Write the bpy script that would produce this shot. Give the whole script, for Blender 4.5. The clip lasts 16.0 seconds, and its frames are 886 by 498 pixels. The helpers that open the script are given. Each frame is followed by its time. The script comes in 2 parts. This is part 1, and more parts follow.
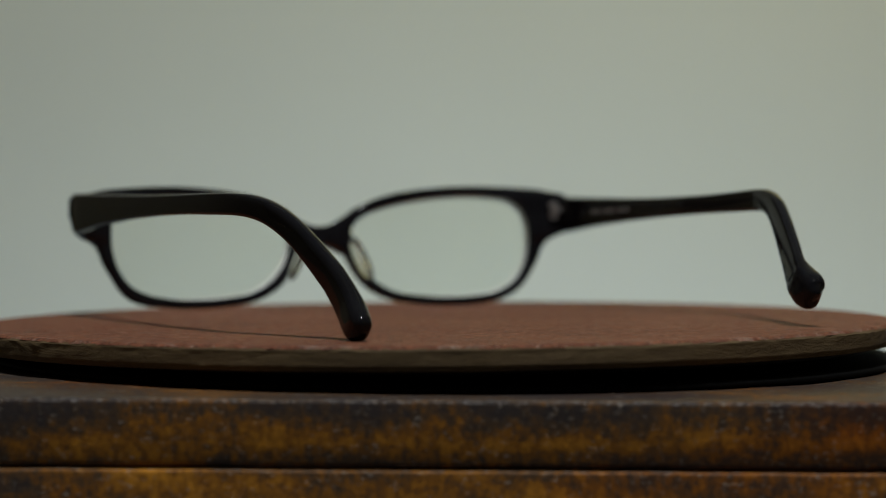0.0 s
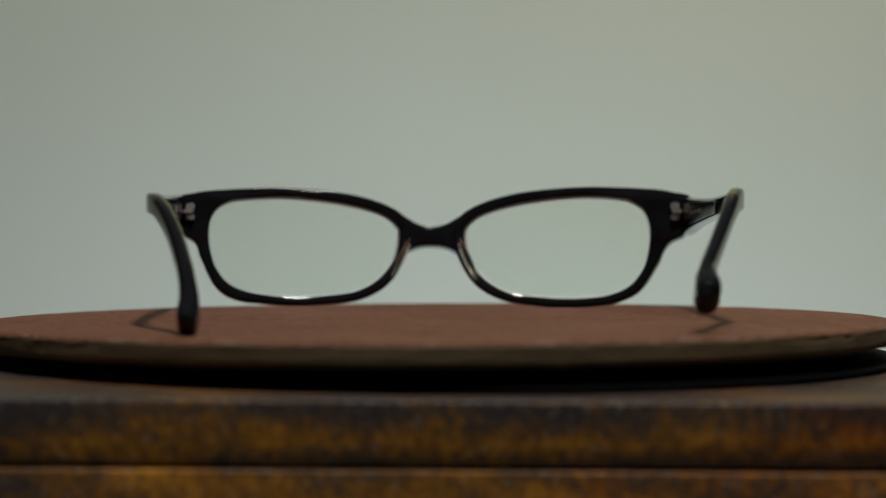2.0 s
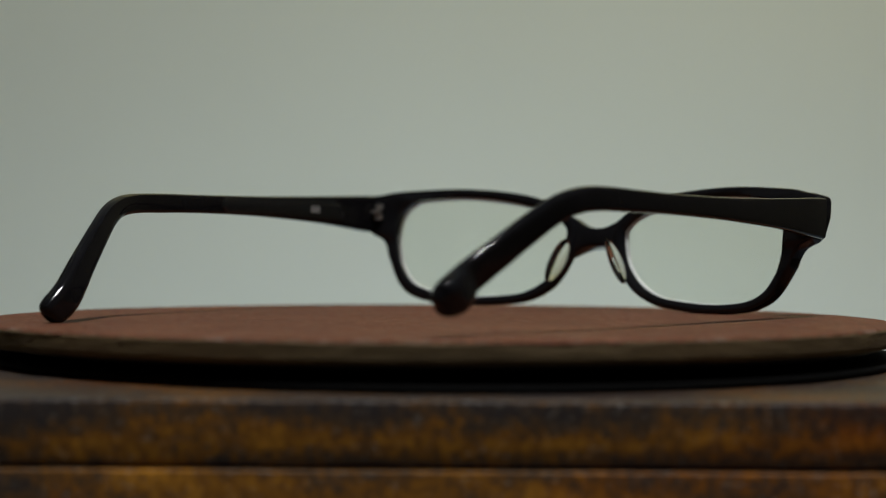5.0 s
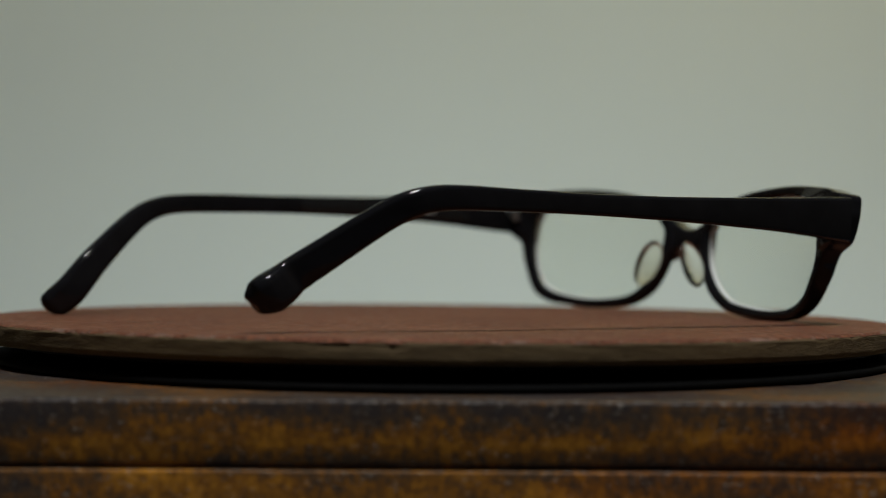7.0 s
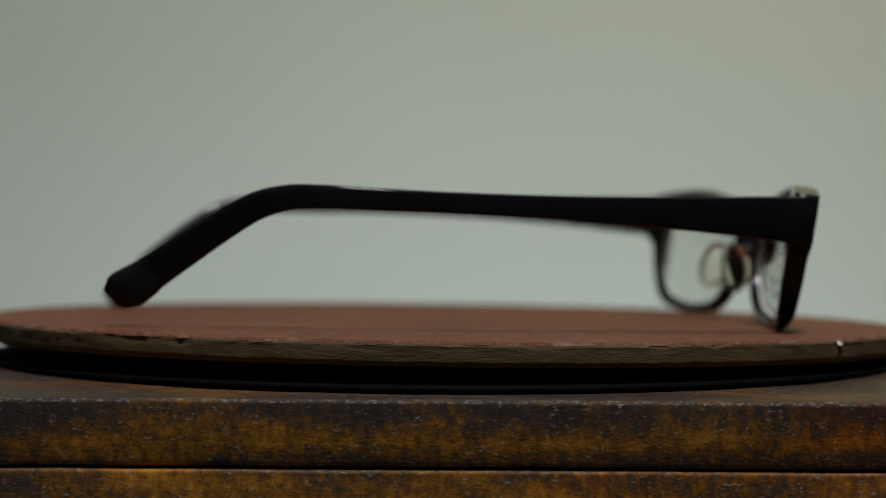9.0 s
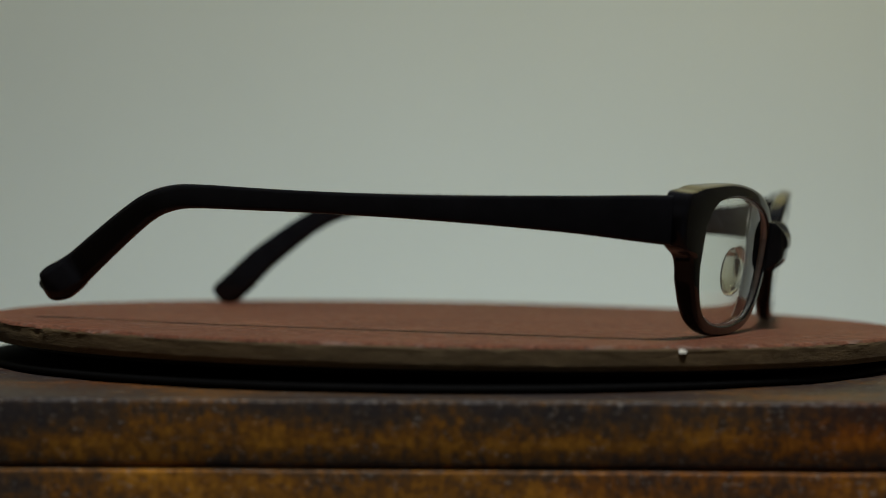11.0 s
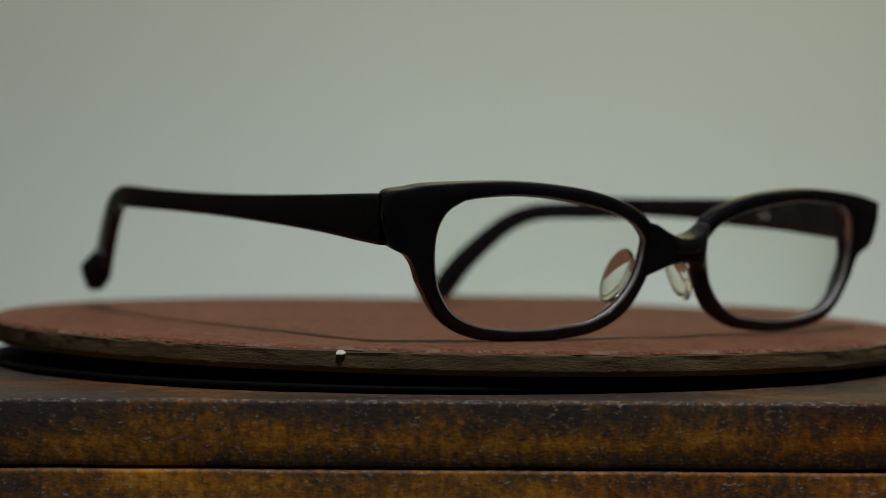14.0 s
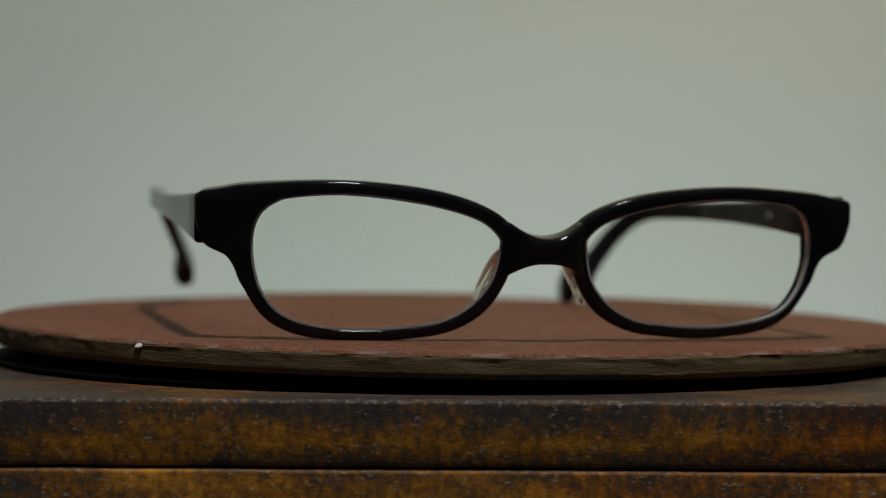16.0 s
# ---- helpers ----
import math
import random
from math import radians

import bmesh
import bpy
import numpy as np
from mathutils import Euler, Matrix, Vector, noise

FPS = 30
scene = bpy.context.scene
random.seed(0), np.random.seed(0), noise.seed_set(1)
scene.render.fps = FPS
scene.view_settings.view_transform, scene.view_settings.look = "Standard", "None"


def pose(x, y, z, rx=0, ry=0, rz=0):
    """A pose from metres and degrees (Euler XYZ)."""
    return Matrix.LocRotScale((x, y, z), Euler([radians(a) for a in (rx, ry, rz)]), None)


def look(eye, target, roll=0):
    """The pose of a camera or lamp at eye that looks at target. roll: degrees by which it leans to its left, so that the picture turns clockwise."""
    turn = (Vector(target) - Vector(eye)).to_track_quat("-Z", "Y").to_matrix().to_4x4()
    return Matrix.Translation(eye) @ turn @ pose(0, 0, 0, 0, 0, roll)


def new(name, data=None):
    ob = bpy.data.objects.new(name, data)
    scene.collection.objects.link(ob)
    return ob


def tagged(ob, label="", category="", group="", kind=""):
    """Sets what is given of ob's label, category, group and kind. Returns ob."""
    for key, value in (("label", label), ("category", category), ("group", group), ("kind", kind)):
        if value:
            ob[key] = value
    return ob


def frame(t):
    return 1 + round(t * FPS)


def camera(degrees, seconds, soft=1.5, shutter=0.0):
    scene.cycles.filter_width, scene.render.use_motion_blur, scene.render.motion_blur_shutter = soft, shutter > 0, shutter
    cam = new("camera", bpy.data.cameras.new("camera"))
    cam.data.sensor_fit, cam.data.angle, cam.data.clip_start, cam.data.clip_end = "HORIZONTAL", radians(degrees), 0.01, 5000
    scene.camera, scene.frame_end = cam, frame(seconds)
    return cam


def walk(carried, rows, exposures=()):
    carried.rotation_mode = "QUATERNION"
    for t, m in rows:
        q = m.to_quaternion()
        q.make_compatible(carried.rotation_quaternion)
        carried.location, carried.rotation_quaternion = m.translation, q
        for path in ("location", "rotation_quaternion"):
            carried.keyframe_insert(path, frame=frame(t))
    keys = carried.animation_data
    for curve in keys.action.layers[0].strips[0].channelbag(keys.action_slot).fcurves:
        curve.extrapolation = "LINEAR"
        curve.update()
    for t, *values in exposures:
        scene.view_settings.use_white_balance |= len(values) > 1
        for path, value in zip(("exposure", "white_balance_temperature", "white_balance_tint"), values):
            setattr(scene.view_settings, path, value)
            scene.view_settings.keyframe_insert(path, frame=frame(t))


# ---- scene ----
# The stand's top is z = 0, the turntable's axis is x = y = 0, and the camera stands on the -y side.
MM = 0.001
EYE = (0.0, -0.5142, 0.03526)
cam = camera(22.54, 16.0, soft=0.65)
VIEW = look(EYE, (EYE[0] - 0.00055, EYE[1] + 1.0, EYE[2] - 0.02082), 0.347)
walk(cam, [(0.0, VIEW), (16.0, VIEW)], [(0.0, 0.04), (0.4, 0.05), (0.9, 0.05), (4.4, 0.05), (6.2, 0.01), (16.0, 0.01)])
cam.data.dof.use_dof = True
cam.data.dof.aperture_fstop = 10.8
cam.data.dof.aperture_blades = 7

# ---- light ----
world = bpy.data.worlds.new("room_air")
world.use_nodes = True
world.node_tree.nodes["Background"].inputs[0].default_value = (0.5, 0.55, 0.6, 1)
world.node_tree.nodes["Background"].inputs[1].default_value = 0.02
scene.world = world


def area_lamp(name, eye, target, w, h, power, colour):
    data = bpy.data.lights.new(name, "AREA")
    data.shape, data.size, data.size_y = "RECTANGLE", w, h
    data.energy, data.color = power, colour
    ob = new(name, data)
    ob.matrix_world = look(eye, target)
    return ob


area_lamp("ceiling_lamp_light", (0.14, -0.45, 1.45), (0.14, -0.30, 0.0), 0.14, 0.095, 12.2, (0.965, 0.962, 0.965))
# added warm fill without a known source, tints the upper wall
area_lamp("warm_wall_fill", (0.55, 1.30, 1.50), (0.36, 1.9, 1.05), 0.50, 0.50, 6.9, (1.0, 0.85, 0.36))
# added low fill, no lamp stands there: cools and brightens the lower wall
area_lamp("low_wall_fill", (0.10, 0.95, -0.66), (0.08, 1.9, 0.02), 0.7, 0.25, 6.5, (0.775, 0.937, 1.072))


# ---- materials ----
def material(name):
    m = bpy.data.materials.new(name)
    m.use_nodes = True
    return m, m.node_tree, m.node_tree.nodes["Principled BSDF"]


def node(tree, kind, **values):
    n = tree.nodes.new(kind)
    for key, v in values.items():
        n.inputs[key.replace("_", " ")].default_value = v
    return n


def ramp(tree, source, stops):
    n = tree.nodes.new("ShaderNodeValToRGB")
    while len(n.color_ramp.elements) < len(stops):
        n.color_ramp.elements.new(0.5)
    for e, (at, col) in zip(n.color_ramp.elements, stops):
        e.position, e.color = at, (*col, 1)
    tree.links.new(source, n.inputs[0])
    return n


def coords(tree, scale=(1, 1, 1)):
    tc = tree.nodes.new("ShaderNodeTexCoord")
    mp = tree.nodes.new("ShaderNodeMapping")
    mp.inputs["Scale"].default_value = scale
    tree.links.new(tc.outputs["Object"], mp.inputs[0])
    return mp.outputs[0]


def noise_tex(tree, vec, scale, detail=4.0, rough=0.55):
    n = node(tree, "ShaderNodeTexNoise", Scale=scale, Detail=detail, Roughness=rough)
    tree.links.new(vec, n.inputs["Vector"])
    return n.outputs["Fac"]


def bump(tree, bsdf, source, distance, strength=0.5):
    b = node(tree, "ShaderNodeBump", Strength=strength, Distance=distance)
    tree.links.new(source, b.inputs["Height"])
    tree.links.new(b.outputs[0], bsdf.inputs["Normal"])


def mix(tree, fac, a, b, how="MIX"):
    n = tree.nodes.new("ShaderNodeMix")
    n.data_type, n.blend_type = "RGBA", how
    if isinstance(fac, float):
        n.inputs[0].default_value = fac
    else:
        tree.links.new(fac, n.inputs[0])
    for sock, v in ((n.inputs[6], a), (n.inputs[7], b)):
        if isinstance(v, tuple):
            sock.default_value = (*v, 1)
        else:
            tree.links.new(v, sock)
    return n.outputs[2]


def calc(tree, op, a, b=0.0, c=0.0):
    n = tree.nodes.new("ShaderNodeMath")
    n.operation = op
    for sock, v in zip(n.inputs, (a, b, c)):
        if isinstance(v, (int, float)):
            sock.default_value = v
        else:
            tree.links.new(v, sock)
    return n.outputs[0]


def plaster():
    m, t, b = material("painted_plaster")
    v = coords(t)
    big = noise_tex(t, v, 1.3, 3)
    col = ramp(t, big, [(0.3, (0.685, 0.69, 0.59)), (0.7, (0.72, 0.725, 0.625))])
    t.links.new(col.outputs[0], b.inputs["Base Color"])
    b.inputs["Roughness"].default_value = 0.85
    bump(t, b, noise_tex(t, v, 180, 5), 0.001, 0.3)
    return m


def acetate(name="black_acetate", tint=(0.0105, 0.0107, 0.0125), rough=0.045):
    m, t, b = material(name)
    v = coords(t, (1 / MM / 10,) * 3)
    n = noise_tex(t, v, 1.2, 5)
    col = ramp(t, n, [(0.35, tint), (0.75, tuple(c * 1.5 for c in tint))])
    t.links.new(col.outputs[0], b.inputs["Base Color"])
    fine = noise_tex(t, v, 6, 6, 0.7)
    r = ramp(t, fine, [(0.3, (rough * 0.8,) * 3), (0.8, (rough * 1.3,) * 3)])
    t.links.new(r.outputs[0], b.inputs["Roughness"])
    b.inputs["IOR"].default_value = 1.49
    b.inputs["Specular IOR Level"].default_value = 0.23
    return m


def clear_glass():
    m, t, b = material("coated_lens")
    b.inputs["Base Color"].default_value = (0.99, 1.0, 0.985, 1)
    b.inputs["Transmission Weight"].default_value = 1.0
    b.inputs["Roughness"].default_value = 0.0
    b.inputs["IOR"].default_value = 1.5
    b.inputs["Specular IOR Level"].default_value = 0.18
    b.inputs["Specular Tint"].default_value = (0.80, 0.62, 1.0, 1)
    return m


def clear_pad():
    m, t, b = material("clear_pad_plastic")
    b.inputs["Base Color"].default_value = (0.97, 0.955, 0.88, 1)
    b.inputs["Transmission Weight"].default_value = 1.0
    b.inputs["Roughness"].default_value = 0.02
    b.inputs["IOR"].default_value = 1.47
    return m


def metal():
    m, t, b = material("hinge_steel")
    n = noise_tex(t, coords(t, (300,) * 3), 3, 4)
    col = ramp(t, n, [(0.3, (0.66, 0.63, 0.58)), (0.7, (0.82, 0.79, 0.74))])
    t.links.new(col.outputs[0], b.inputs["Base Color"])
    b.inputs["Metallic"].default_value = 1.0
    b.inputs["Roughness"].default_value = 0.42
    return m


def plain(name, colour, rough, gloss=0.5):
    m, t, b = material(name)
    n = noise_tex(t, coords(t, (100,) * 3), 4, 4)
    col = ramp(t, n, [(0.3, tuple(c * 0.85 for c in colour)), (0.7, tuple(min(1, c * 1.15) for c in colour))])
    t.links.new(col.outputs[0], b.inputs["Base Color"])
    b.inputs["Roughness"].default_value = rough
    b.inputs["Specular IOR Level"].default_value = gloss
    return m


def red_board():
    """Reddish-brown coated face with fine scuffs, rubbed patches and pale specks."""
    m, t, b = material("red_brown_board")
    v = coords(t)
    big = noise_tex(t, v, 28, 5)
    fine = noise_tex(t, v, 900, 6, 0.75)
    col = ramp(t, big, [(0.30, (0.168, 0.061, 0.033)), (0.55, (0.206, 0.077, 0.041)), (0.75, (0.24, 0.098, 0.055))])
    grain = ramp(t, fine, [(0.34, (0.42, 0.42, 0.42)), (0.5, (1, 1, 1)), (0.66, (1.75, 1.68, 1.6))])
    c1 = mix(t, 1.0, col.outputs[0], grain.outputs[0], "MULTIPLY")
    scuff = ramp(t, noise_tex(t, coords(t, (1, 0.12, 1)), 260, 3), [(0.60, (0, 0, 0)), (0.72, (1, 1, 1))])
    c2 = mix(t, calc(t, "MULTIPLY", scuff.outputs[0], 0.35), c1, (0.12, 0.062, 0.044))
    speck = ramp(t, noise_tex(t, v, 1200, 2), [(0.64, (0, 0, 0)), (0.72, (1, 1, 1))])
    c2 = mix(t, calc(t, "MULTIPLY", speck.outputs[0], 0.5), c2, (0.5, 0.40, 0.34))
    # the paint is rubbed pale here and there along the rim
    sep = t.nodes.new("ShaderNodeSeparateXYZ")
    t.links.new(v, sep.inputs[0])
    x, y = calc(t, "ADD", sep.outputs[0], 0.00236), calc(t, "ADD", sep.outputs[1], 0.00065)
    out = calc(t, "SQRT", calc(t, "ADD", calc(t, "MULTIPLY", x, x), calc(t, "MULTIPLY", y, y)))
    rim_wear = calc(t, "MINIMUM", calc(t, "MAXIMUM", calc(t, "MULTIPLY", calc(t, "SUBTRACT", out, 0.1055 - 0.0034), 330.0), 0.0), 1.0)
    patch = ramp(t, noise_tex(t, v, 130, 5, 0.7), [(0.52, (0, 0, 0)), (0.60, (1, 1, 1))])
    c2 = mix(t, calc(t, "MULTIPLY", calc(t, "MULTIPLY", rim_wear, patch.outputs[0]), 0.42), c2, (0.42, 0.34, 0.28))
    t.links.new(c2, b.inputs["Base Color"])
    r = ramp(t, noise_tex(t, v, 350, 5), [(0.3, (0.5, 0.5, 0.5)), (0.7, (0.75, 0.75, 0.75))])
    t.links.new(r.outputs[0], b.inputs["Roughness"])
    b.inputs["Specular IOR Level"].default_value = 0.22
    bump(t, b, fine, 0.0005, 0.7)
    return m


def board_edge():
    m, t, b = material("raw_board_edge")
    v = coords(t, (1, 1, 4))
    n1, n2 = noise_tex(t, v, 70, 5), noise_tex(t, v, 600, 6, 0.7)
    col = ramp(t, n1, [(0.3, (0.118, 0.076, 0.030)), (0.55, (0.152, 0.102, 0.043)), (0.75, (0.185, 0.13, 0.06))])
    g = ramp(t, n2, [(0.3, (0.75, 0.75, 0.75)), (0.65, (1.08, 1.08, 1.08))])
    t.links.new(mix(t, 1.0, col.outputs[0], g.outputs[0], "MULTIPLY"), b.inputs["Base Color"])
    b.inputs["Roughness"].default_value = 0.8
    bump(t, b, n2, 0.0004, 0.6)
    return m


def stained_wood():
    """Dark-stained board, worn to amber in the middle of its face, with painted glints."""
    m, t, b = material("worn_stained_wood")
    v = coords(t, (0.5, 1, 1.5))
    big = noise_tex(t, v, 60, 4, 0.6)
    mid = noise_tex(t, coords(t, (1.1, 1, 0.85)), 560, 5, 0.72)
    fine = noise_tex(t, coords(t, (0.5, 1, 1.25)), 1900, 2, 0.5)
    sep = t.nodes.new("ShaderNodeSeparateXYZ")
    t.links.new(coords(t), sep.inputs[0])
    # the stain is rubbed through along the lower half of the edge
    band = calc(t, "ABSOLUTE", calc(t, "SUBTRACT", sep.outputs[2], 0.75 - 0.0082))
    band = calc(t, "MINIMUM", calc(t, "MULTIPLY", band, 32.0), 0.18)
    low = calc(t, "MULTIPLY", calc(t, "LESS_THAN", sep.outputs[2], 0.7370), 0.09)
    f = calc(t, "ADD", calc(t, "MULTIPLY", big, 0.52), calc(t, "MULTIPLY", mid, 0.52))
    # the colour turns darker towards both ends
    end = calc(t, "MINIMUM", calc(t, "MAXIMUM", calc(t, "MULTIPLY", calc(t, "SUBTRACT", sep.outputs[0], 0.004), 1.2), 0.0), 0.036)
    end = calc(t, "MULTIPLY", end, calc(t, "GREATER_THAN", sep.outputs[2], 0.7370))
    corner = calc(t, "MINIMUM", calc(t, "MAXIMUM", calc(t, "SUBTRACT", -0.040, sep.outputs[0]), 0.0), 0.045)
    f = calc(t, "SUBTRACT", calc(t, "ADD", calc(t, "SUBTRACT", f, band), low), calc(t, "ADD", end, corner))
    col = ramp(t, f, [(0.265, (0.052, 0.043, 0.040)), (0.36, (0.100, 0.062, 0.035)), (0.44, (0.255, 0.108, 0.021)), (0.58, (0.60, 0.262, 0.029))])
    red = ramp(t, noise_tex(t, coords(t, (0.5, 1, 1)), 33, 2), [(0.48, (1, 1, 1)), (0.70, (1.1, 0.78, 0.65))])
    tinted = mix(t, 1.0, col.outputs[0], red.outputs[0], "MULTIPLY")
    # pale flecks put small glints of the surface into the colour
    fleck = ramp(t, fine, [(0.615, (0, 0, 0)), (0.68, (1, 1, 1))])
    sparse = ramp(t, noise_tex(t, coords(t), 330, 2), [(0.46, (0, 0, 0)), (0.60, (1, 1, 1))])
    c = mix(t, calc(t, "MULTIPLY", calc(t, "MULTIPLY", fleck.outputs[0], sparse.outputs[0]), 0.65), tinted, (0.50, 0.44, 0.36))
    # pale dashes paint the broken highlight along both boards' front edges
    dashes = noise_tex(t, coords(t, (0.5, 1, 1)), 1700, 3, 0.6)
    upper = calc(t, "MULTIPLY", calc(t, "GREATER_THAN", sep.outputs[2], 0.7491), calc(t, "LESS_THAN", sep.outputs[1], -0.1141))
    lower = calc(t, "MULTIPLY", calc(t, "GREATER_THAN", sep.outputs[2], 0.7367), calc(t, "LESS_THAN", sep.outputs[2], 0.7373))
    for edge, start, amount in ((upper, 0.53, 0.45), (lower, 0.55, 0.4)):
        worn = ramp(t, dashes, [(start, (0, 0, 0)), (start + 0.09, (1, 1, 1))])
        c = mix(t, calc(t, "MULTIPLY", calc(t, "MULTIPLY", worn.outputs[0], edge), amount), c, (0.46, 0.44, 0.42))
    t.links.new(c, b.inputs["Base Color"])
    r = ramp(t, mid, [(0.3, (0.36, 0.36, 0.36)), (0.7, (0.6, 0.6, 0.6))])
    t.links.new(r.outputs[0], b.inputs["Roughness"])
    b.inputs["Specular IOR Level"].default_value = 0.10
    bump(t, b, calc(t, "ADD", mid, calc(t, "MULTIPLY", fine, 0.8)), 0.0003, 0.45)
    return m


PLASTER = plaster()
ACETATE = acetate()
TEMPLE = acetate("black_temple_acetate", (0.0095, 0.0095, 0.011), 0.06)
LENS, PAD, STEEL = clear_glass(), clear_pad(), metal()
INLAY = plain("grey_inlay", (0.016, 0.017, 0.018), 0.16)
PRINT = plain("pale_print", (0.45, 0.46, 0.45), 0.5)
RED, EDGE, WOOD = red_board(), board_edge(), stained_wood()
RUBBER = plain("black_turntable_plastic", (0.006, 0.006, 0.006), 0.6, 0.03)
MATT = plain("black_matt_plastic", (0.006, 0.006, 0.006), 0.5, 0.12)
# pale tone also carries the bright reflection inside the rims
EDGE_GLEAM = plain("ground_edge_gleam", (0.68, 0.70, 0.69), 0.3)
FLECK = plain("white_paint_fleck", (0.88, 0.85, 0.72), 0.5)
# unseen floor and rear wall: bluish room light is put into their colour
FLOORM = plain("blue_tinted_floor", (0.28, 0.33, 0.42), 0.6)
BLUE_REARWALL = plain("blue_tinted_rear_wall", (0.42, 0.46, 0.53), 0.8)
SIDEWALL = plain("brown_wall", (0.15, 0.128, 0.09), 0.8)
CEIL = plain("white_ceiling", (0.82, 0.82, 0.80), 0.9)


# ---- mesh helpers ----
def mesh_of(name, verts, faces, mat, smooth=True, sharp=42):
    me = bpy.data.meshes.new(name)
    me.from_pydata([tuple(v) for v in verts], [], faces)
    me.validate()
    bm = bmesh.new()
    bm.from_mesh(me)
    bmesh.ops.recalc_face_normals(bm, faces=bm.faces)
    for f in bm.faces:
        f.smooth = smooth
    bm.to_mesh(me)
    bm.free()
    if smooth:
        me.set_sharp_from_angle(angle=radians(sharp))
    me.materials.append(mat)
    return me


def part(name, me, parent=None, label=""):
    ob = new(name, me)
    if parent:
        ob.parent = parent
    if label:
        tagged(ob, label)
    return ob


def rounded_section(w, h, r, k=3, left=None):
    """A rounded rectangle w by h about the origin, corner radius r (left: that of the -x side), counter-clockwise."""
    q = min(r if left is None else left, w * 0.49, h * 0.49)
    r = min(r, w * 0.49, h * 0.49)
    out = []
    for sx, sy, a0, c in ((1, 1, 0, r), (-1, 1, 90, q), (-1, -1, 180, q), (1, -1, 270, r)):
        for i in range(k + 1):
            a = radians(a0 + 90 * i / k)
            out.append((sx * (w / 2 - c) + c * math.cos(a), sy * (h / 2 - c) + c * math.sin(a)))
    return out


def loft(rings, closed=False, caps=True):
    """Joins rings of equal length into a tube."""
    n, verts, faces = len(rings[0]), [], []
    for ring in rings:
        verts.extend(ring)
    count = len(rings)
    for i in range(count if closed else count - 1):
        a, b = i * n, (i + 1) % count * n
        for j in range(n):
            k = (j + 1) % n
            faces.append((a + j, a + k, b + k, b + j))
    if caps and not closed:
        faces.append(tuple(range(n)))
        faces.append(tuple(range((count - 1) * n, count * n)))
    return verts, faces


def spline(points, steps, closed=False):
    """A Catmull-Rom curve through points of any dimension."""
    pts = [np.array(p, float) for p in points]
    n, out = len(pts), []
    last = n if closed else n - 1
    for i in range(last):
        p0 = pts[(i - 1) % n] if closed or i else pts[0]
        p1, p2 = pts[i], pts[(i + 1) % n]
        p3 = pts[(i + 2) % n] if closed or i + 2 < n else pts[-1]
        for s in range(steps):
            u = s / steps
            out.append(0.5 * (2 * p1 + (p2 - p0) * u + (2 * p0 - 5 * p1 + 4 * p2 - p3) * u * u + (3 * p1 - p0 - 3 * p2 + p3) * u ** 3))
    if not closed:
        out.append(pts[-1])
    return out


def box(name, lo, hi, mat, bevel=0.0, seg=2):
    bm = bmesh.new()
    bmesh.ops.create_cube(bm, size=1)
    for v in bm.verts:
        v.co = Vector([(a + b) / 2 + c * (b - a) for a, b, c in zip(lo, hi, v.co)])
    if bevel:
        bmesh.ops.bevel(bm, geom=bm.edges[:], offset=bevel, segments=seg, affect="EDGES", profile=0.5)
    me = bpy.data.meshes.new(name)
    bm.to_mesh(me)
    bm.free()
    me.materials.append(mat)
    return me


# ---- the room ----
def room():
    # unseen side walls are added close in, brown, to darken the temples' reflections
    x0, x1, y0, y1, z0, z1, d = -1.4, 1.4, -4.0, 1.9, -0.75, 1.6, 0.1
    for name, lo, hi, mat, label in (
            ("wall_north", (x0, y1, z0), (x1, y1 + d, z1), PLASTER, "plain pale grey-green painted plaster wall"),
            ("wall_south", (x0, y0 - d, z0), (x1, y0, z1), BLUE_REARWALL, "unseen wall behind the camera, tinted blue for the rims' reflections"),
            ("wall_east", (x1, y0 - d, z0), (x1 + d, y1 + d, z1), SIDEWALL, "unseen brown side wall, set close for the temples' reflections"),
            ("wall_west", (x0 - d, y0 - d, z0), (x0, y1 + d, z1), SIDEWALL, "unseen brown side wall, set close for the temples' reflections"),
            ("floor", (x0 - d, y0 - d, z0 - d), (x1 + d, y1 + d, z0), FLOORM, "unseen floor of the room, tinted blue for the rims' reflections"),
            ("ceiling", (x0 - d, y0 - d, z1), (x1 + d, y1 + d, z1 + d), CEIL, "plain white painted ceiling")):
        tagged(new(name, box(name, lo, hi, mat)), label, "ceiling" if name == "ceiling" else name.split("_")[0], kind="structure")


room()


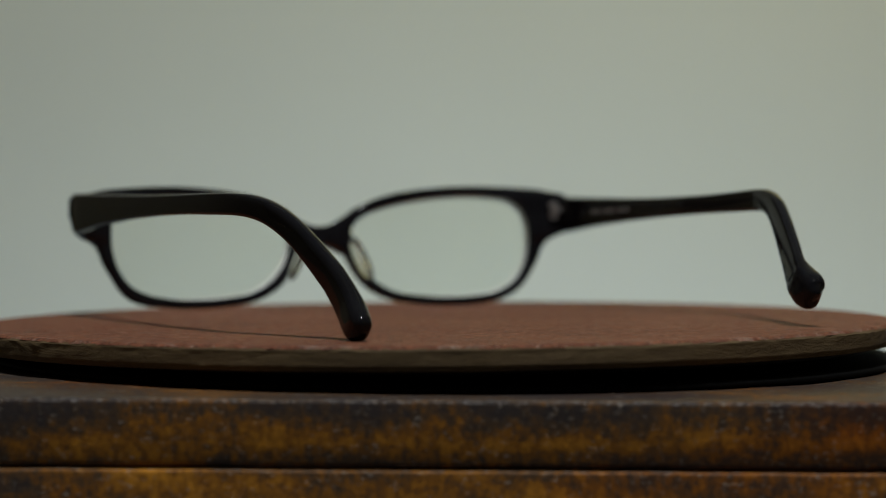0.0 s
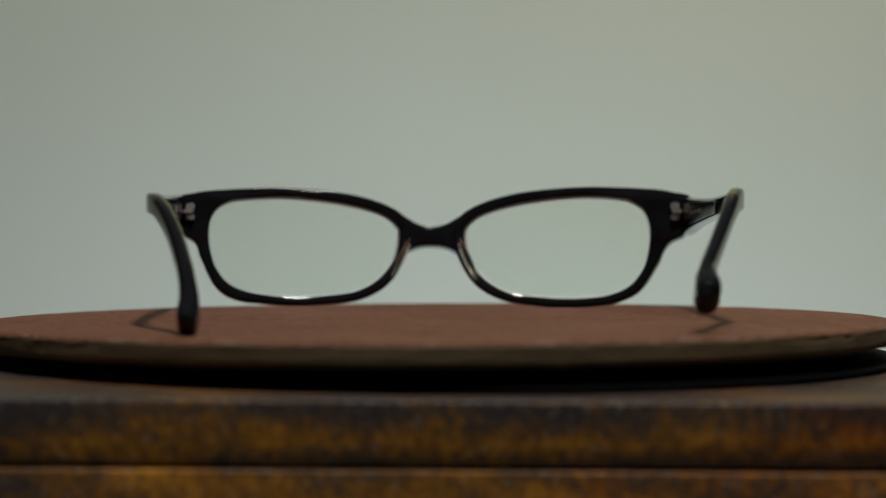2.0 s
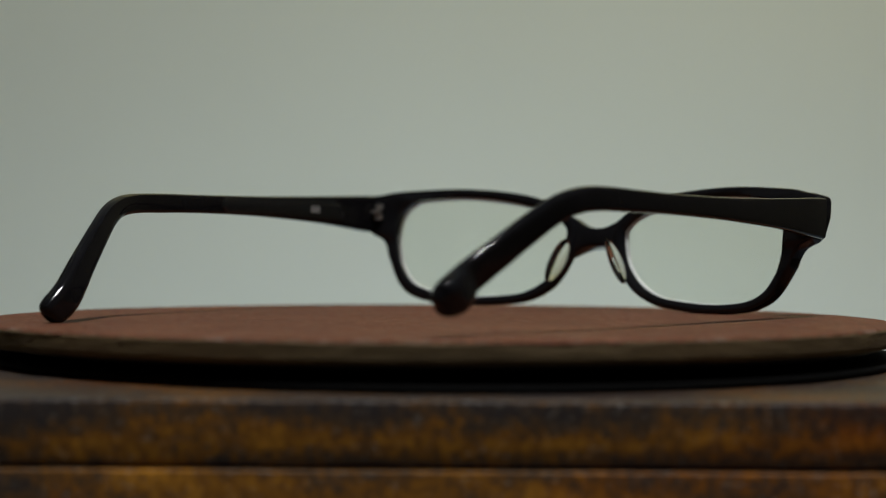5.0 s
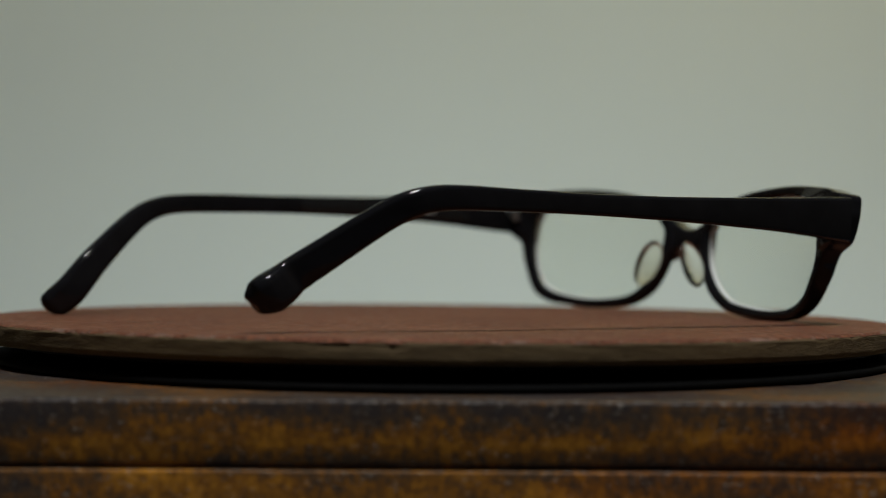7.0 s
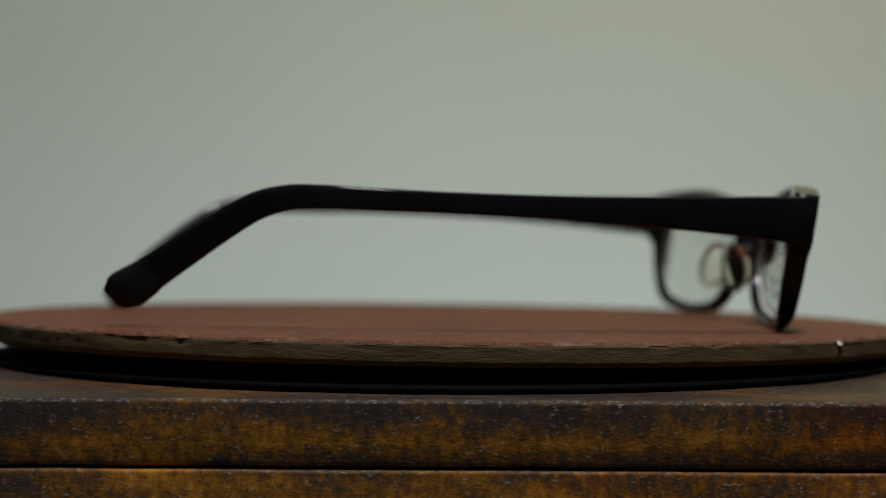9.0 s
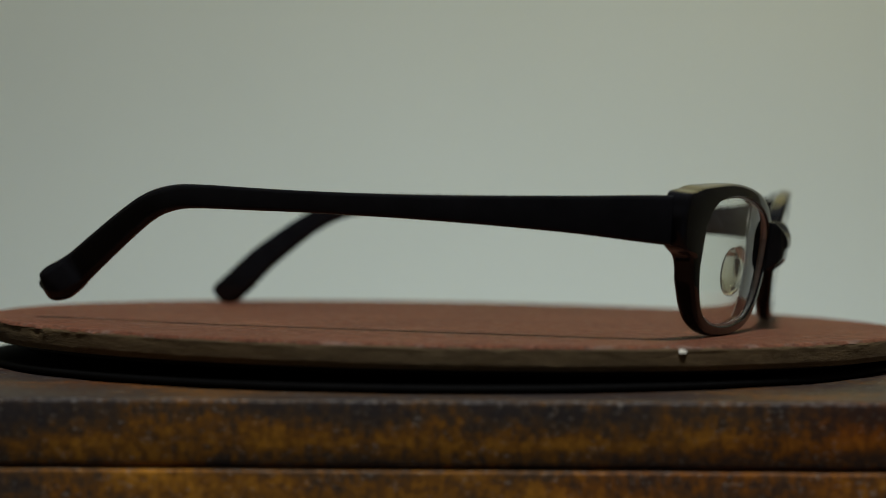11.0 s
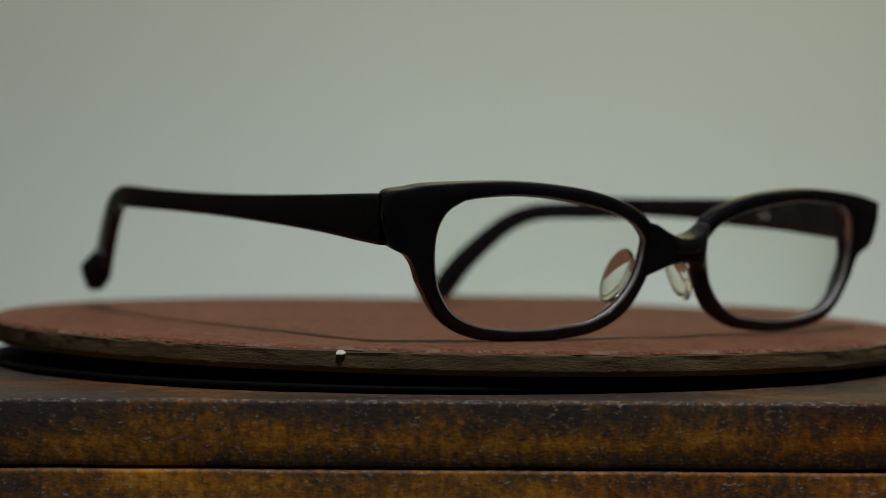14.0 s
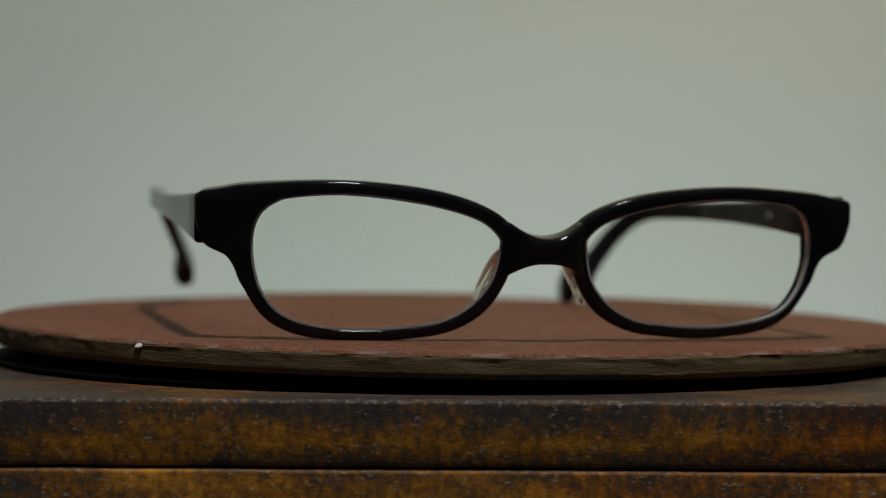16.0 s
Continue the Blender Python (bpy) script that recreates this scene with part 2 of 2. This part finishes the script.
# ---- the wooden stand ----
def stand():
    root = tagged(new("wooden_stand"), "square dark-stained wooden stand with worn amber front under the turntable", "stand")
    root.location = (0, 0, -0.75)

    def slab(name, lo, hi, bevel, label):
        bm = bmesh.new()
        bmesh.ops.create_cube(bm, size=1)
        for v in bm.verts:
            v.co = Vector([(a + b) / 2 + c * (b - a) for a, b, c in zip(lo, hi, v.co)])
        bmesh.ops.bevel(bm, geom=bm.edges[:], offset=bevel, segments=3, affect="EDGES", profile=0.5)
        long = [e for e in bm.edges if e.calc_length() > 0.1]
        bmesh.ops.subdivide_edges(bm, edges=long, cuts=60, use_grid_fill=True)
        for v in bm.verts:
            p = v.co
            v.co.y += 0.0003 * (noise.noise(p * 55) * 0.6 + noise.noise(p * 190) * 0.3)
            v.co.z += 0.00014 * noise.noise(p * 75 + Vector((3, 1, 7)))
            v.co.z += 0.75
        me = bpy.data.meshes.new(name)
        for f in bm.faces:
            f.smooth = True
        bm.to_mesh(me)
        bm.free()
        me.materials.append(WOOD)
        return part(name, me, root, label)

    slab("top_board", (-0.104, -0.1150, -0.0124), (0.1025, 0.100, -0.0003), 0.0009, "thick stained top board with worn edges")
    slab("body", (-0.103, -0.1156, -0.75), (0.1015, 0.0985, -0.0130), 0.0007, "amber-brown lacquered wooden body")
    return root


stand()


# ---- the turntable, the board and the eyeglasses ----
def revolve(profile, seg=180):
    """Turns a profile of (radius, height) about the axis, closed at both ends on the axis."""
    rings = [[(r * math.cos(2 * math.pi * i / seg), r * math.sin(2 * math.pi * i / seg), z) for i in range(seg)] for r, z in profile]
    return loft(rings)


def turntable():
    root = tagged(new("turntable"), "flat round black plastic display turntable on the stand", "turntable")
    prof = [(0.1000, 0.0), (0.1030, 0.0), (0.1035, 0.0003), (0.1036, 0.0007), (0.1034, 0.0011), (0.1028, 0.0014), (0.0980, 0.0015)]
    part("base_ring", mesh_of("base_ring", *revolve(prof), RUBBER), root, "matt black base ring")
    tilt = Euler((math.atan(-0.0055), -math.atan(0.0132), 0)).to_matrix()
    prof = [(0.02, 0.0022), (0.0974, 0.0022), (0.0982, 0.0025), (0.0982, 0.0031), (0.0976, 0.00342), (0.02, 0.00342)]
    verts, faces = revolve(prof)
    verts = [tilt @ Vector(v) for v in verts]
    return root, part("platter", mesh_of("platter", verts, faces, MATT), root, "turning black platter")


DISC_TOP, DISC_THICK, DISC_R = 8.36 * MM, 4.9 * MM, 105.5 * MM


def round_board():
    root = tagged(new("round_board"), "round reddish-brown board with a chipped raw edge on the turntable", "board")
    seg = 540
    tilt = Euler((math.atan(-0.0055), -math.atan(0.0132), 0)).to_matrix()
    centre = Vector((-2.36 * MM, -0.65 * MM, 0))

    def ring(r, z, rough, seed):
        out = []
        for i in range(seg):
            a = 2 * math.pi * i / seg
            p = Vector((math.cos(a), math.sin(a), 0))
            q = p * r + Vector((0, 0, z))
            chip = max(0.0, noise.noise(p * 9 + Vector((seed, 0, z * 300)))) * 0.7 + noise.noise(p * 45 + Vector((0, seed, z * 500))) * 0.35 + noise.noise(p * 130 + Vector((0, seed, z * 900))) * 0.25
            chip += 1.1 * max(0.0, noise.noise(p * 17 + Vector((seed * 0.4, 3, z * 260))) - 0.36)
            q -= p * rough * chip
            q.z -= rough * 0.7 * max(0, noise.noise(p * 30 + Vector((seed, 5, 0))) + 0.4 * noise.noise(p * 110))
            out.append(tilt @ q + centre)
        return out

    t = DISC_THICK
    top = [ring(0.0005, 0, 0, 1), ring(0.05, 0, 0, 1), ring(DISC_R - 0.0030, 0, 0, 1), ring(DISC_R - 0.0017, 0, 0.0002, 1),
           ring(DISC_R - 0.0010, -0.0001, 0.0006, 2), ring(DISC_R - 0.0004, -0.0006, 0.0006, 2), ring(DISC_R - 0.0030, -0.0009, 0, 2), ring(0.0005, -0.0009, 0, 2)]
    part("face_layer", mesh_of("face_layer", *loft(top), RED), root, "matt reddish-brown face with fine scuffs")
    core = [ring(0.0005, -0.0007, 0, 3), ring(DISC_R - 0.0022, -0.0007, 0, 3)]
    for k in range(12):
        z = -0.0005 - (t - 0.0007) * k / 11
        core.append(ring(DISC_R - (0.0006 if k == 0 else 0.0002 if k < 10 else 0.0005), z, 0.0005 if k < 4 else 0.00022, 3 + k * 0.12))
    core += [ring(DISC_R - 0.0015, -t, 0, 3), ring(0.0005, -t, 0, 3)]
    part("core", mesh_of("core", *loft(core), EDGE), root, "raw grey-brown fibre edge with chips")
    # pale fleck on the edge
    a = math.radians(65.3)
    bm = bmesh.new()
    bmesh.ops.create_icosphere(bm, subdivisions=2, radius=1)
    for v in bm.verts:
        v.co = Vector((v.co.x * 0.65, v.co.y * 0.9, v.co.z * 0.16)) * (1 + 0.3 * noise.noise(v.co * 1.7)) * MM
    me = bpy.data.meshes.new("paint_fleck")
    bm.to_mesh(me)
    bm.free()
    me.materials.append(FLECK)
    f = part("paint_fleck", me, root, "small white paint fleck")
    p = tilt @ Vector(((DISC_R - 0.0001) * math.cos(a), (DISC_R - 0.0001) * math.sin(a), -0.0011)) + centre
    f.matrix_basis = Matrix.Translation(p) @ pose(0, 0, 0, 0, 0, math.degrees(a)) @ pose(0, 0, 0, 0, 48, 0)
    return root


# Rim: opening (x, z) and outer edge (x, z) of one half of the front, in millimetres from the middle, z over the stand.
RIM = [(58.2, 29.0, 67.9, 31.5), (57.6, 31.4, 68.0, 34.2), (56.3, 33.5, 67.4, 36.7), (54.2, 35.0, 63.6, 37.5), (51.2, 36.0, 58.0, 38.4), (41.1, 36.8, 43.5, 39.2),
       (31.2, 36.2, 31.2, 38.7), (21.1, 34.5, 20.0, 37.1), (13.1, 32.0, 11.3, 34.2), (9.2, 29.0, 6.6, 30.6),
       (8.6, 26.5, 5.6, 26.0), (10.1, 20.0, 7.5, 19.4), (14.1, 14.9, 11.8, 13.3), (20.0, 11.7, 18.7, 9.6),
       (27.2, 10.6, 27.0, 8.3), (34.2, 10.15, 34.2, 7.9), (41.1, 10.4, 41.4, 8.2), (48.3, 11.6, 49.6, 9.4), (53.2, 13.9, 55.7, 12.8),
       (56.3, 17.9, 59.9, 19.6), (57.4, 20.9, 61.0, 22.6), (58.0, 23.6, 62.6, 24.9), (58.3, 26.4, 66.3, 27.0)]
MIDDLE, TILT = -1.6, 0.15


def front_point(x, z, v=0.0):
    """A point of the bowed, tilted front in millimetres; v is the depth, forward positive."""
    y = 74.3 - 9.2 * (abs(x) / 67) ** 2 + TILT * (z - 28.6)
    y += 2.4 * (max(0, -x) / 68) ** 1.8  # this half of the front stands a little forward
    z += x / 45 * 0.4 * max(0, min(1, (z - 20) / 18))
    n = Vector((2 * 9.2 * x / 67 ** 2, 1, -TILT)).normalized()
    return (Vector((MIDDLE + x, y, z)) + n * v - Vector((0, 0, DISC_TOP / MM))) * MM


def rim(side):
    rings = []
    for ix, iz, ox, oz in spline(RIM, 10, closed=True):
        ix -= (0.9 if side > 0 else -0.6) * min(1, max(0, (ix - 44) / 8))
        ox -= max(0, side) * 0.4 * min(1, max(0, (ix - 44) / 8)) * min(1, max(0, (26 - oz) / 8))
        w = math.hypot(ox - ix, oz - iz)
        dx, dz = (ox - ix) / w, (oz - iz) / w
        k = min(1, max(0, (w - 2.4) / 6))
        deep = 0.7 * min(1, max(0, (ix - 46) / 8))  # the outer end is thicker at the back
        thick = 3.3 + 1.3 * k + deep
        low = min(1, max(0, (ix - 44) / 8)) * min(1, max(0, (28 - iz) / 9))  # the lower outer rim is drawn in or out to fit the camera's view
        ring = []
        sec = rounded_section(w, thick, 1.05, 5, 0.32)
        # the back of the opening has a flat polished bevel
        sec = sec[:12] + [(-w / 2, 0.52 - thick / 2), (0.85 - w / 2, -thick / 2)] + sec[18:]
        for u, v in sec:
            if u > 0:
                u += low * u / (w / 2) * (-0.4 if v > 0 else -0.5 if side > 0 else 0.9)
            ring.append(front_point(side * (ix + dx * (u + w / 2)), iz + dz * (u + w / 2), v - 0.3 * k - deep / 2))
        rings.append(ring)
    return loft(rings, closed=True)


def bridge():
    """A saddle between the rims with a flat raised facet on its brow."""
    rings = []
    for i in range(33):
        x = -8.2 + 16.4 * i / 32
        a = abs(x) / 8
        top, bottom = 28.9 + min(3.5 * a ** 2, 2.7), 24.2 - 3.6 * a ** 2.6
        bulge = max(0.0, 1 - a ** 4)
        h, out, thick = top - bottom, 0.4 + 1.5 * bulge, 3.3 + 2.4 * bulge
        sec = rounded_section(h, thick, 0.9, 4)
        front = [(sec[4][0] + (sec[5][0] - sec[4][0]) * k / 9, sec[4][1]) for k in range(1, 9)]
        ring = []
        for u, v in sec[:5] + front + sec[5:]:
            lift = 0.0
            if v > 0:
                brow = min(1, max(0, (4.9 - abs(x) - 0.5 * (0.4 * h - u)) / 1.1))
                u -= 0.5 * bulge * max(0, -u / (h / 2))  # the lower edge of the front hangs lower
                lift = 0.5 * brow * min(1, max(0, (u + 0.16 * h) / 0.9)) * min(1, max(0.35, (0.62 * h - u) / (0.5 * h)))
            ring.append(front_point(x, (top + bottom) / 2 + u, v + out + lift))
        rings.append(ring)
    return loft(rings)


def lens_edge(side):
    """The ground lens edge inside the opening, a thin wedge painted pale for the rim's reflection."""
    cx, cz, rings = 33.5, 23.5, []
    for p in spline(RIM, 8, closed=True):
        x, z = p[0] - (0.9 if side > 0 else -0.6) * min(1, max(0, (p[0] - 44) / 8)), p[1]
        d = math.hypot(x - cx, z - cz)
        dx, dz = (x - cx) / d, (z - cz) / d
        rings.append([front_point(side * (x + dx * u), z + dz * u, v) for u, v in ((-0.12, -0.2), (-0.45, 1.2), (0.3, 1.2), (0.3, -0.2))])
    return loft(rings, closed=True)


def lens(side):
    """A thin meniscus that fills the opening."""
    loop = [(p[0], p[1]) for p in spline(RIM, 6, closed=True)]
    cx, cz = 33.5, 23.5
    verts, faces, rows, n = [], [], 12, len(loop)
    for v0, power in ((0.15, 0.0), (-0.40, 0.0009)):
        base = len(verts)

        def depth(x, z):
            """Front bow, less the hollow of the back that thins the middle."""
            q = (x - cx) ** 2 + (z - cz) ** 2
            return v0 + 1.3 - (0.0016 + power) * q

        verts.append(front_point(side * cx, cz, depth(cx, cz)))
        for k in range(1, rows + 1):
            s = k / rows * 1.012
            for x, z in loop:
                px, pz = cx + (x - cx) * s, cz + (z - cz) * s
                verts.append(front_point(side * px, pz, depth(px, pz)))
        for i in range(n):
            j = (i + 1) % n
            faces.append((base, base + 1 + i, base + 1 + j))
            for k in range(rows - 1):
                a, b = base + 1 + k * n, base + 1 + (k + 1) * n
                faces.append((a + i, b + i, b + j, a + j))
    a, b = 1 + (rows - 1) * n, 1 + rows * n + 1 + (rows - 1) * n
    for i in range(n):
        j = (i + 1) % n
        faces.append((a + i, b + i, b + j, a + j))
    return verts, faces


# Temples: y, z of the middle line, half height, x of the outer face, thickness, in millimetres; the left one droops to the board, the right one stands clear of it.
ARM = {-1: [
    (66.4, 32.00, 5.00, 67.20, 3.60), (60.0, 32.30, 4.70, 67.23, 3.60), (42.0, 33.18, 3.60, 66.72, 3.40), (16.0, 34.02, 2.60, 65.85, 3.20),
    (-8.0, 34.54, 2.25, 64.78, 3.20), (-24.4, 34.72, 2.30, 63.60, 3.20), (-35.9, 34.65, 2.30, 62.00, 3.20), (-42.8, 33.90, 2.45, 60.25, 3.15),
    (-48.6, 31.95, 2.70, 58.25, 3.15), (-54.7, 28.10, 2.95, 55.85, 3.20), (-62.9, 21.50, 3.40, 53.10, 3.30), (-66.2, 18.40, 3.60, 52.20, 3.45),
    (-69.4, 15.10, 3.75, 51.75, 3.95), (-71.6, 13.10, 3.75, 51.85, 4.30), (-73.4, 11.75, 3.60, 51.95, 4.25), (-75.0, 10.80, 3.10, 51.65, 3.75), (-75.9, 10.25, 2.20, 51.10, 2.80), (-76.3, 10.00, 1.00, 50.60, 1.50)],
       1: [
    (64.5, 32.05, 4.95, 67.22, 3.60), (58.0, 32.40, 4.60, 67.36, 3.60), (42.0, 33.20, 3.60, 67.20, 3.40), (16.0, 34.20, 2.60, 66.91, 3.20),
    (-8.0, 35.15, 2.25, 66.37, 3.20), (-24.0, 35.80, 2.35, 65.75, 3.20), (-35.0, 36.26, 2.50, 64.60, 3.20), (-41.6, 36.05, 2.68, 63.10, 3.14),
    (-47.5, 34.45, 2.92, 61.35, 3.03), (-53.7, 30.90, 3.17, 59.05, 2.92), (-62.7, 24.70, 3.52, 55.35, 2.80), (-66.8, 21.80, 3.68, 53.55, 2.75),
    (-68.6, 20.50, 3.80, 53.10, 3.00), (-70.4, 19.10, 4.05, 53.75, 4.50), (-73.2, 17.40, 4.25, 54.05, 5.20), (-75.3, 16.35, 3.55, 53.30, 4.40), (-76.7, 15.95, 2.20, 51.95, 2.80), (-77.1, 15.75, 0.90, 51.10, 1.30)]}


def arm_at(side, y):
    """Height of the middle line, half height, outer x and thickness of the temple's straight part at y."""
    rows = ARM[side][:8]
    return [float(np.interp(-y, [-r[0] for r in rows], [r[k] for r in rows])) for k in (1, 2, 3, 4)]


def arm_place(side, y, z, x):
    return (Vector((MIDDLE + side * (x + 1.0), y, z)) - Vector((0, 0, DISC_TOP / MM))) * MM


def temple(side):
    path, rings = spline(ARM[side], 6), []
    for i, (y, z, hh, x, th) in enumerate(path):
        a, b = path[max(0, i - 1)], path[min(len(path) - 1, i + 1)]
        ty, tz = b[0] - a[0], b[1] - a[1]
        L = math.hypot(ty, tz)
        ny, nz = -tz / L, ty / L
        if nz < 0:
            ny, nz = -ny, -nz
        cut = 0.26 * min(1, max(0, (-70 - y) / 5))  # the end is cut aslant, its upper corner further out
        sy, sz = ny + cut * ty / L, nz + cut * tz / L
        r = 0.85 + 0.6 * min(1, max(0, (-34 - y) / 10)) + 0.5 * max(0, th - 3.4)  # rounder behind the ear
        rings.append([arm_place(side, y + sy * u, z + sz * u, x - th / 2 + v) for u, v in rounded_section(2 * hh, th, r, 6)])
    return loft(rings)


def inlay(side):
    """The slightly sunk panel on the inside of the temple, its front end cut aslant."""
    rings, front, back = [], 49.5, -2.0
    for i in range(41):
        y = front - (front - back) * (0.5 - 0.5 * math.cos(math.pi * i / 40))
        z, hh, x, th = arm_at(side, y)
        hh *= 0.72 * min(1.0, 0.35 + 0.65 * math.sqrt(min(front - y, y - back) / 1.6))
        lean = 2.2 * min(1.0, max(0.0, (y - 40) / 8))
        rings.append([arm_place(side, y - lean * u / 3.4, z + u, x - th + v) for u, v in rounded_section(2 * hh, 0.5, 0.2, 2)])
    return loft(rings)


def print_bars(side):
    """Small unreadable print on the inside of the temple, as plain bars."""
    verts, faces = [], []
    bars = [(39.0 - k, 0.3, 0.9) for k in range(4)] if side < 0 else [(44.0 - 1.25 * k - (1.3 if k > 3 else 0) - (1.3 if k > 8 else 0), 0.38, 0.42) for k in range(14)]
    for y, half, tall in bars:
        zc, _, xo, th = arm_at(side, y)
        xc = xo - th - 0.26
        r = [arm_place(side, y + a, zc + b, xc + c) for a in (-half, half) for b in (-tall, tall) for c in (-0.05, 0.05)]
        o = len(verts)
        verts += r
        faces += [tuple(o + i for i in f) for f in ((0, 1, 3, 2), (4, 6, 7, 5), (0, 4, 5, 1), (2, 3, 7, 6), (0, 2, 6, 4), (1, 5, 7, 3))]
    return verts, faces


def nose_pad(side):
    bm = bmesh.new()
    bmesh.ops.create_uvsphere(bm, u_segments=24, v_segments=14, radius=1)
    turn = Euler((radians(-6), radians(-side * 24), radians(side * 6))).to_matrix()
    for v in bm.verts:
        p = Vector((v.co.x * 1.0, v.co.y * 3.8, v.co.z * 6.1 * (1 - 0.12 * v.co.y)))
        p = turn @ p + Vector((MIDDLE + (9.2 if side > 0 else -8.1), 67.6 if side > 0 else 67.6, 20.5 - DISC_TOP / MM))
        v.co = p * MM
    me = bpy.data.meshes.new("nose_pad")
    for f in bm.faces:
        f.smooth = True
    bm.to_mesh(me)
    bm.free()
    me.materials.append(PAD)
    return me


def hinge(side):
    """A plate on the back of the front and three knuckles."""
    verts, faces = [], []

    def block(cx, cz, cv, w, h, d):
        sec = rounded_section(w, h, 0.4, 2)
        ring = [[front_point(side * (cx + u), cz + q, cv + s) for u, q in sec] for s in (-d / 2, d / 2)]
        v, f = loft(ring)
        o = len(verts)
        verts.extend(v)
        faces.extend(tuple(o + i for i in g) for g in f)

    # leaf let into the back of the front, two lugs, and the temple's knuckle between them
    block(61.9, 32.4, -2.45, 1.5, 6.2, 0.5)
    for z in (29.8, 35.0):
        block(63.1, z, -2.5, 2.2, 1.2, 0.6)
    for z in (31.0, 33.8):
        block(64.0, z, -3.4, 2.2, 1.5, 1.7)
    block(64.6, 32.4, -4.0, 2.6, 1.0, 2.4)
    block(64.0, 32.4, -4.3, 0.9, 4.6, 0.9)
    return verts, faces


def eyeglasses():
    root = tagged(new("eyeglasses"), "black acetate eyeglasses with clear lenses, temples open, on the board", "eyeglasses")
    f1, f2 = rim(1), rim(-1)
    for side, data in ((1, f1), (-1, f2)):
        r = part("rim", mesh_of("rim", *data, ACETATE), root, "glossy black acetate rim")
        le = part("lens", mesh_of("lens", *lens(side), LENS), r, "clear coated lens")
        le.visible_shadow = False
        part("lens_edge", mesh_of("lens_edge", *lens_edge(side), EDGE_GLEAM), r, "ground lens edge, painted pale with the rim's bright reflection")
        pad = part("nose_pad", nose_pad(side), r, "clear yellowish nose pad")
        pad.visible_shadow = False
        part("hinge", mesh_of("hinge", *hinge(side), STEEL, False), r, "small grey metal hinge")
        t = part("temple", mesh_of("temple", *temple(side), TEMPLE), root, "tapered black temple with a flared tip")
        part("inlay", mesh_of("inlay", *inlay(side), INLAY), t, "dull grey inner panel")
        part("print", mesh_of("print", *print_bars(side), PRINT, False), t, "tiny pale print")
    part("bridge", mesh_of("bridge", *bridge(), ACETATE, True, 30), root, "faceted black bridge")
    return root


TABLE, PLATTER = turntable()
BOARD = round_board()
GLASSES = eyeglasses()


# ---- what moves ----
def turn_at(t):
    """Degrees turned by the platter, clockwise from above, at t seconds."""
    wave = np.interp(t, [0, 2, 4, 6, 8, 10, 12, 14, 16], [0, -0.25, -0.75, -1.35, -1.65, -1.15, -0.45, -0.1, 0])
    return -(11.93 * t + wave)


def motions():
    times = [i * 0.5 for i in range(33)]
    walk(PLATTER, [(t, pose(0, 0, 0, 0, 0, turn_at(t))) for t in times])
    walk(BOARD, [(t, pose(0, 0, DISC_TOP, 0, 0, turn_at(t))) for t in times])
    walk(GLASSES, [(t, pose(0, 0, DISC_TOP, 0, 0, turn_at(t) + 24.9)) for t in times])
    focus = new("focus_mark")
    cam.data.dof.focus_object = focus
    rows = [(0.0, -0.065), (0.3, -0.06), (0.6, 0.065), (1.0, 0.07), (1.85, 0.07), (1.97, 0.004), (2.63, 0.004), (2.75, 0.07), (4.0, 0.072), (4.6, 0.066), (5.2, -0.03), (6.3, -0.045), (7.0, -0.048), (7.3, -0.06), (7.7, -0.09), (8.2, -0.10), (9.2, -0.10), (10.4, -0.08), (11.3, -0.048), (12.1, -0.045), (12.6, -0.06), (13.1, -0.09), (13.6, -0.096), (16.0, -0.092)]
    walk(focus, [(t, pose(0, y, 0.01)) for t, y in rows])


motions()
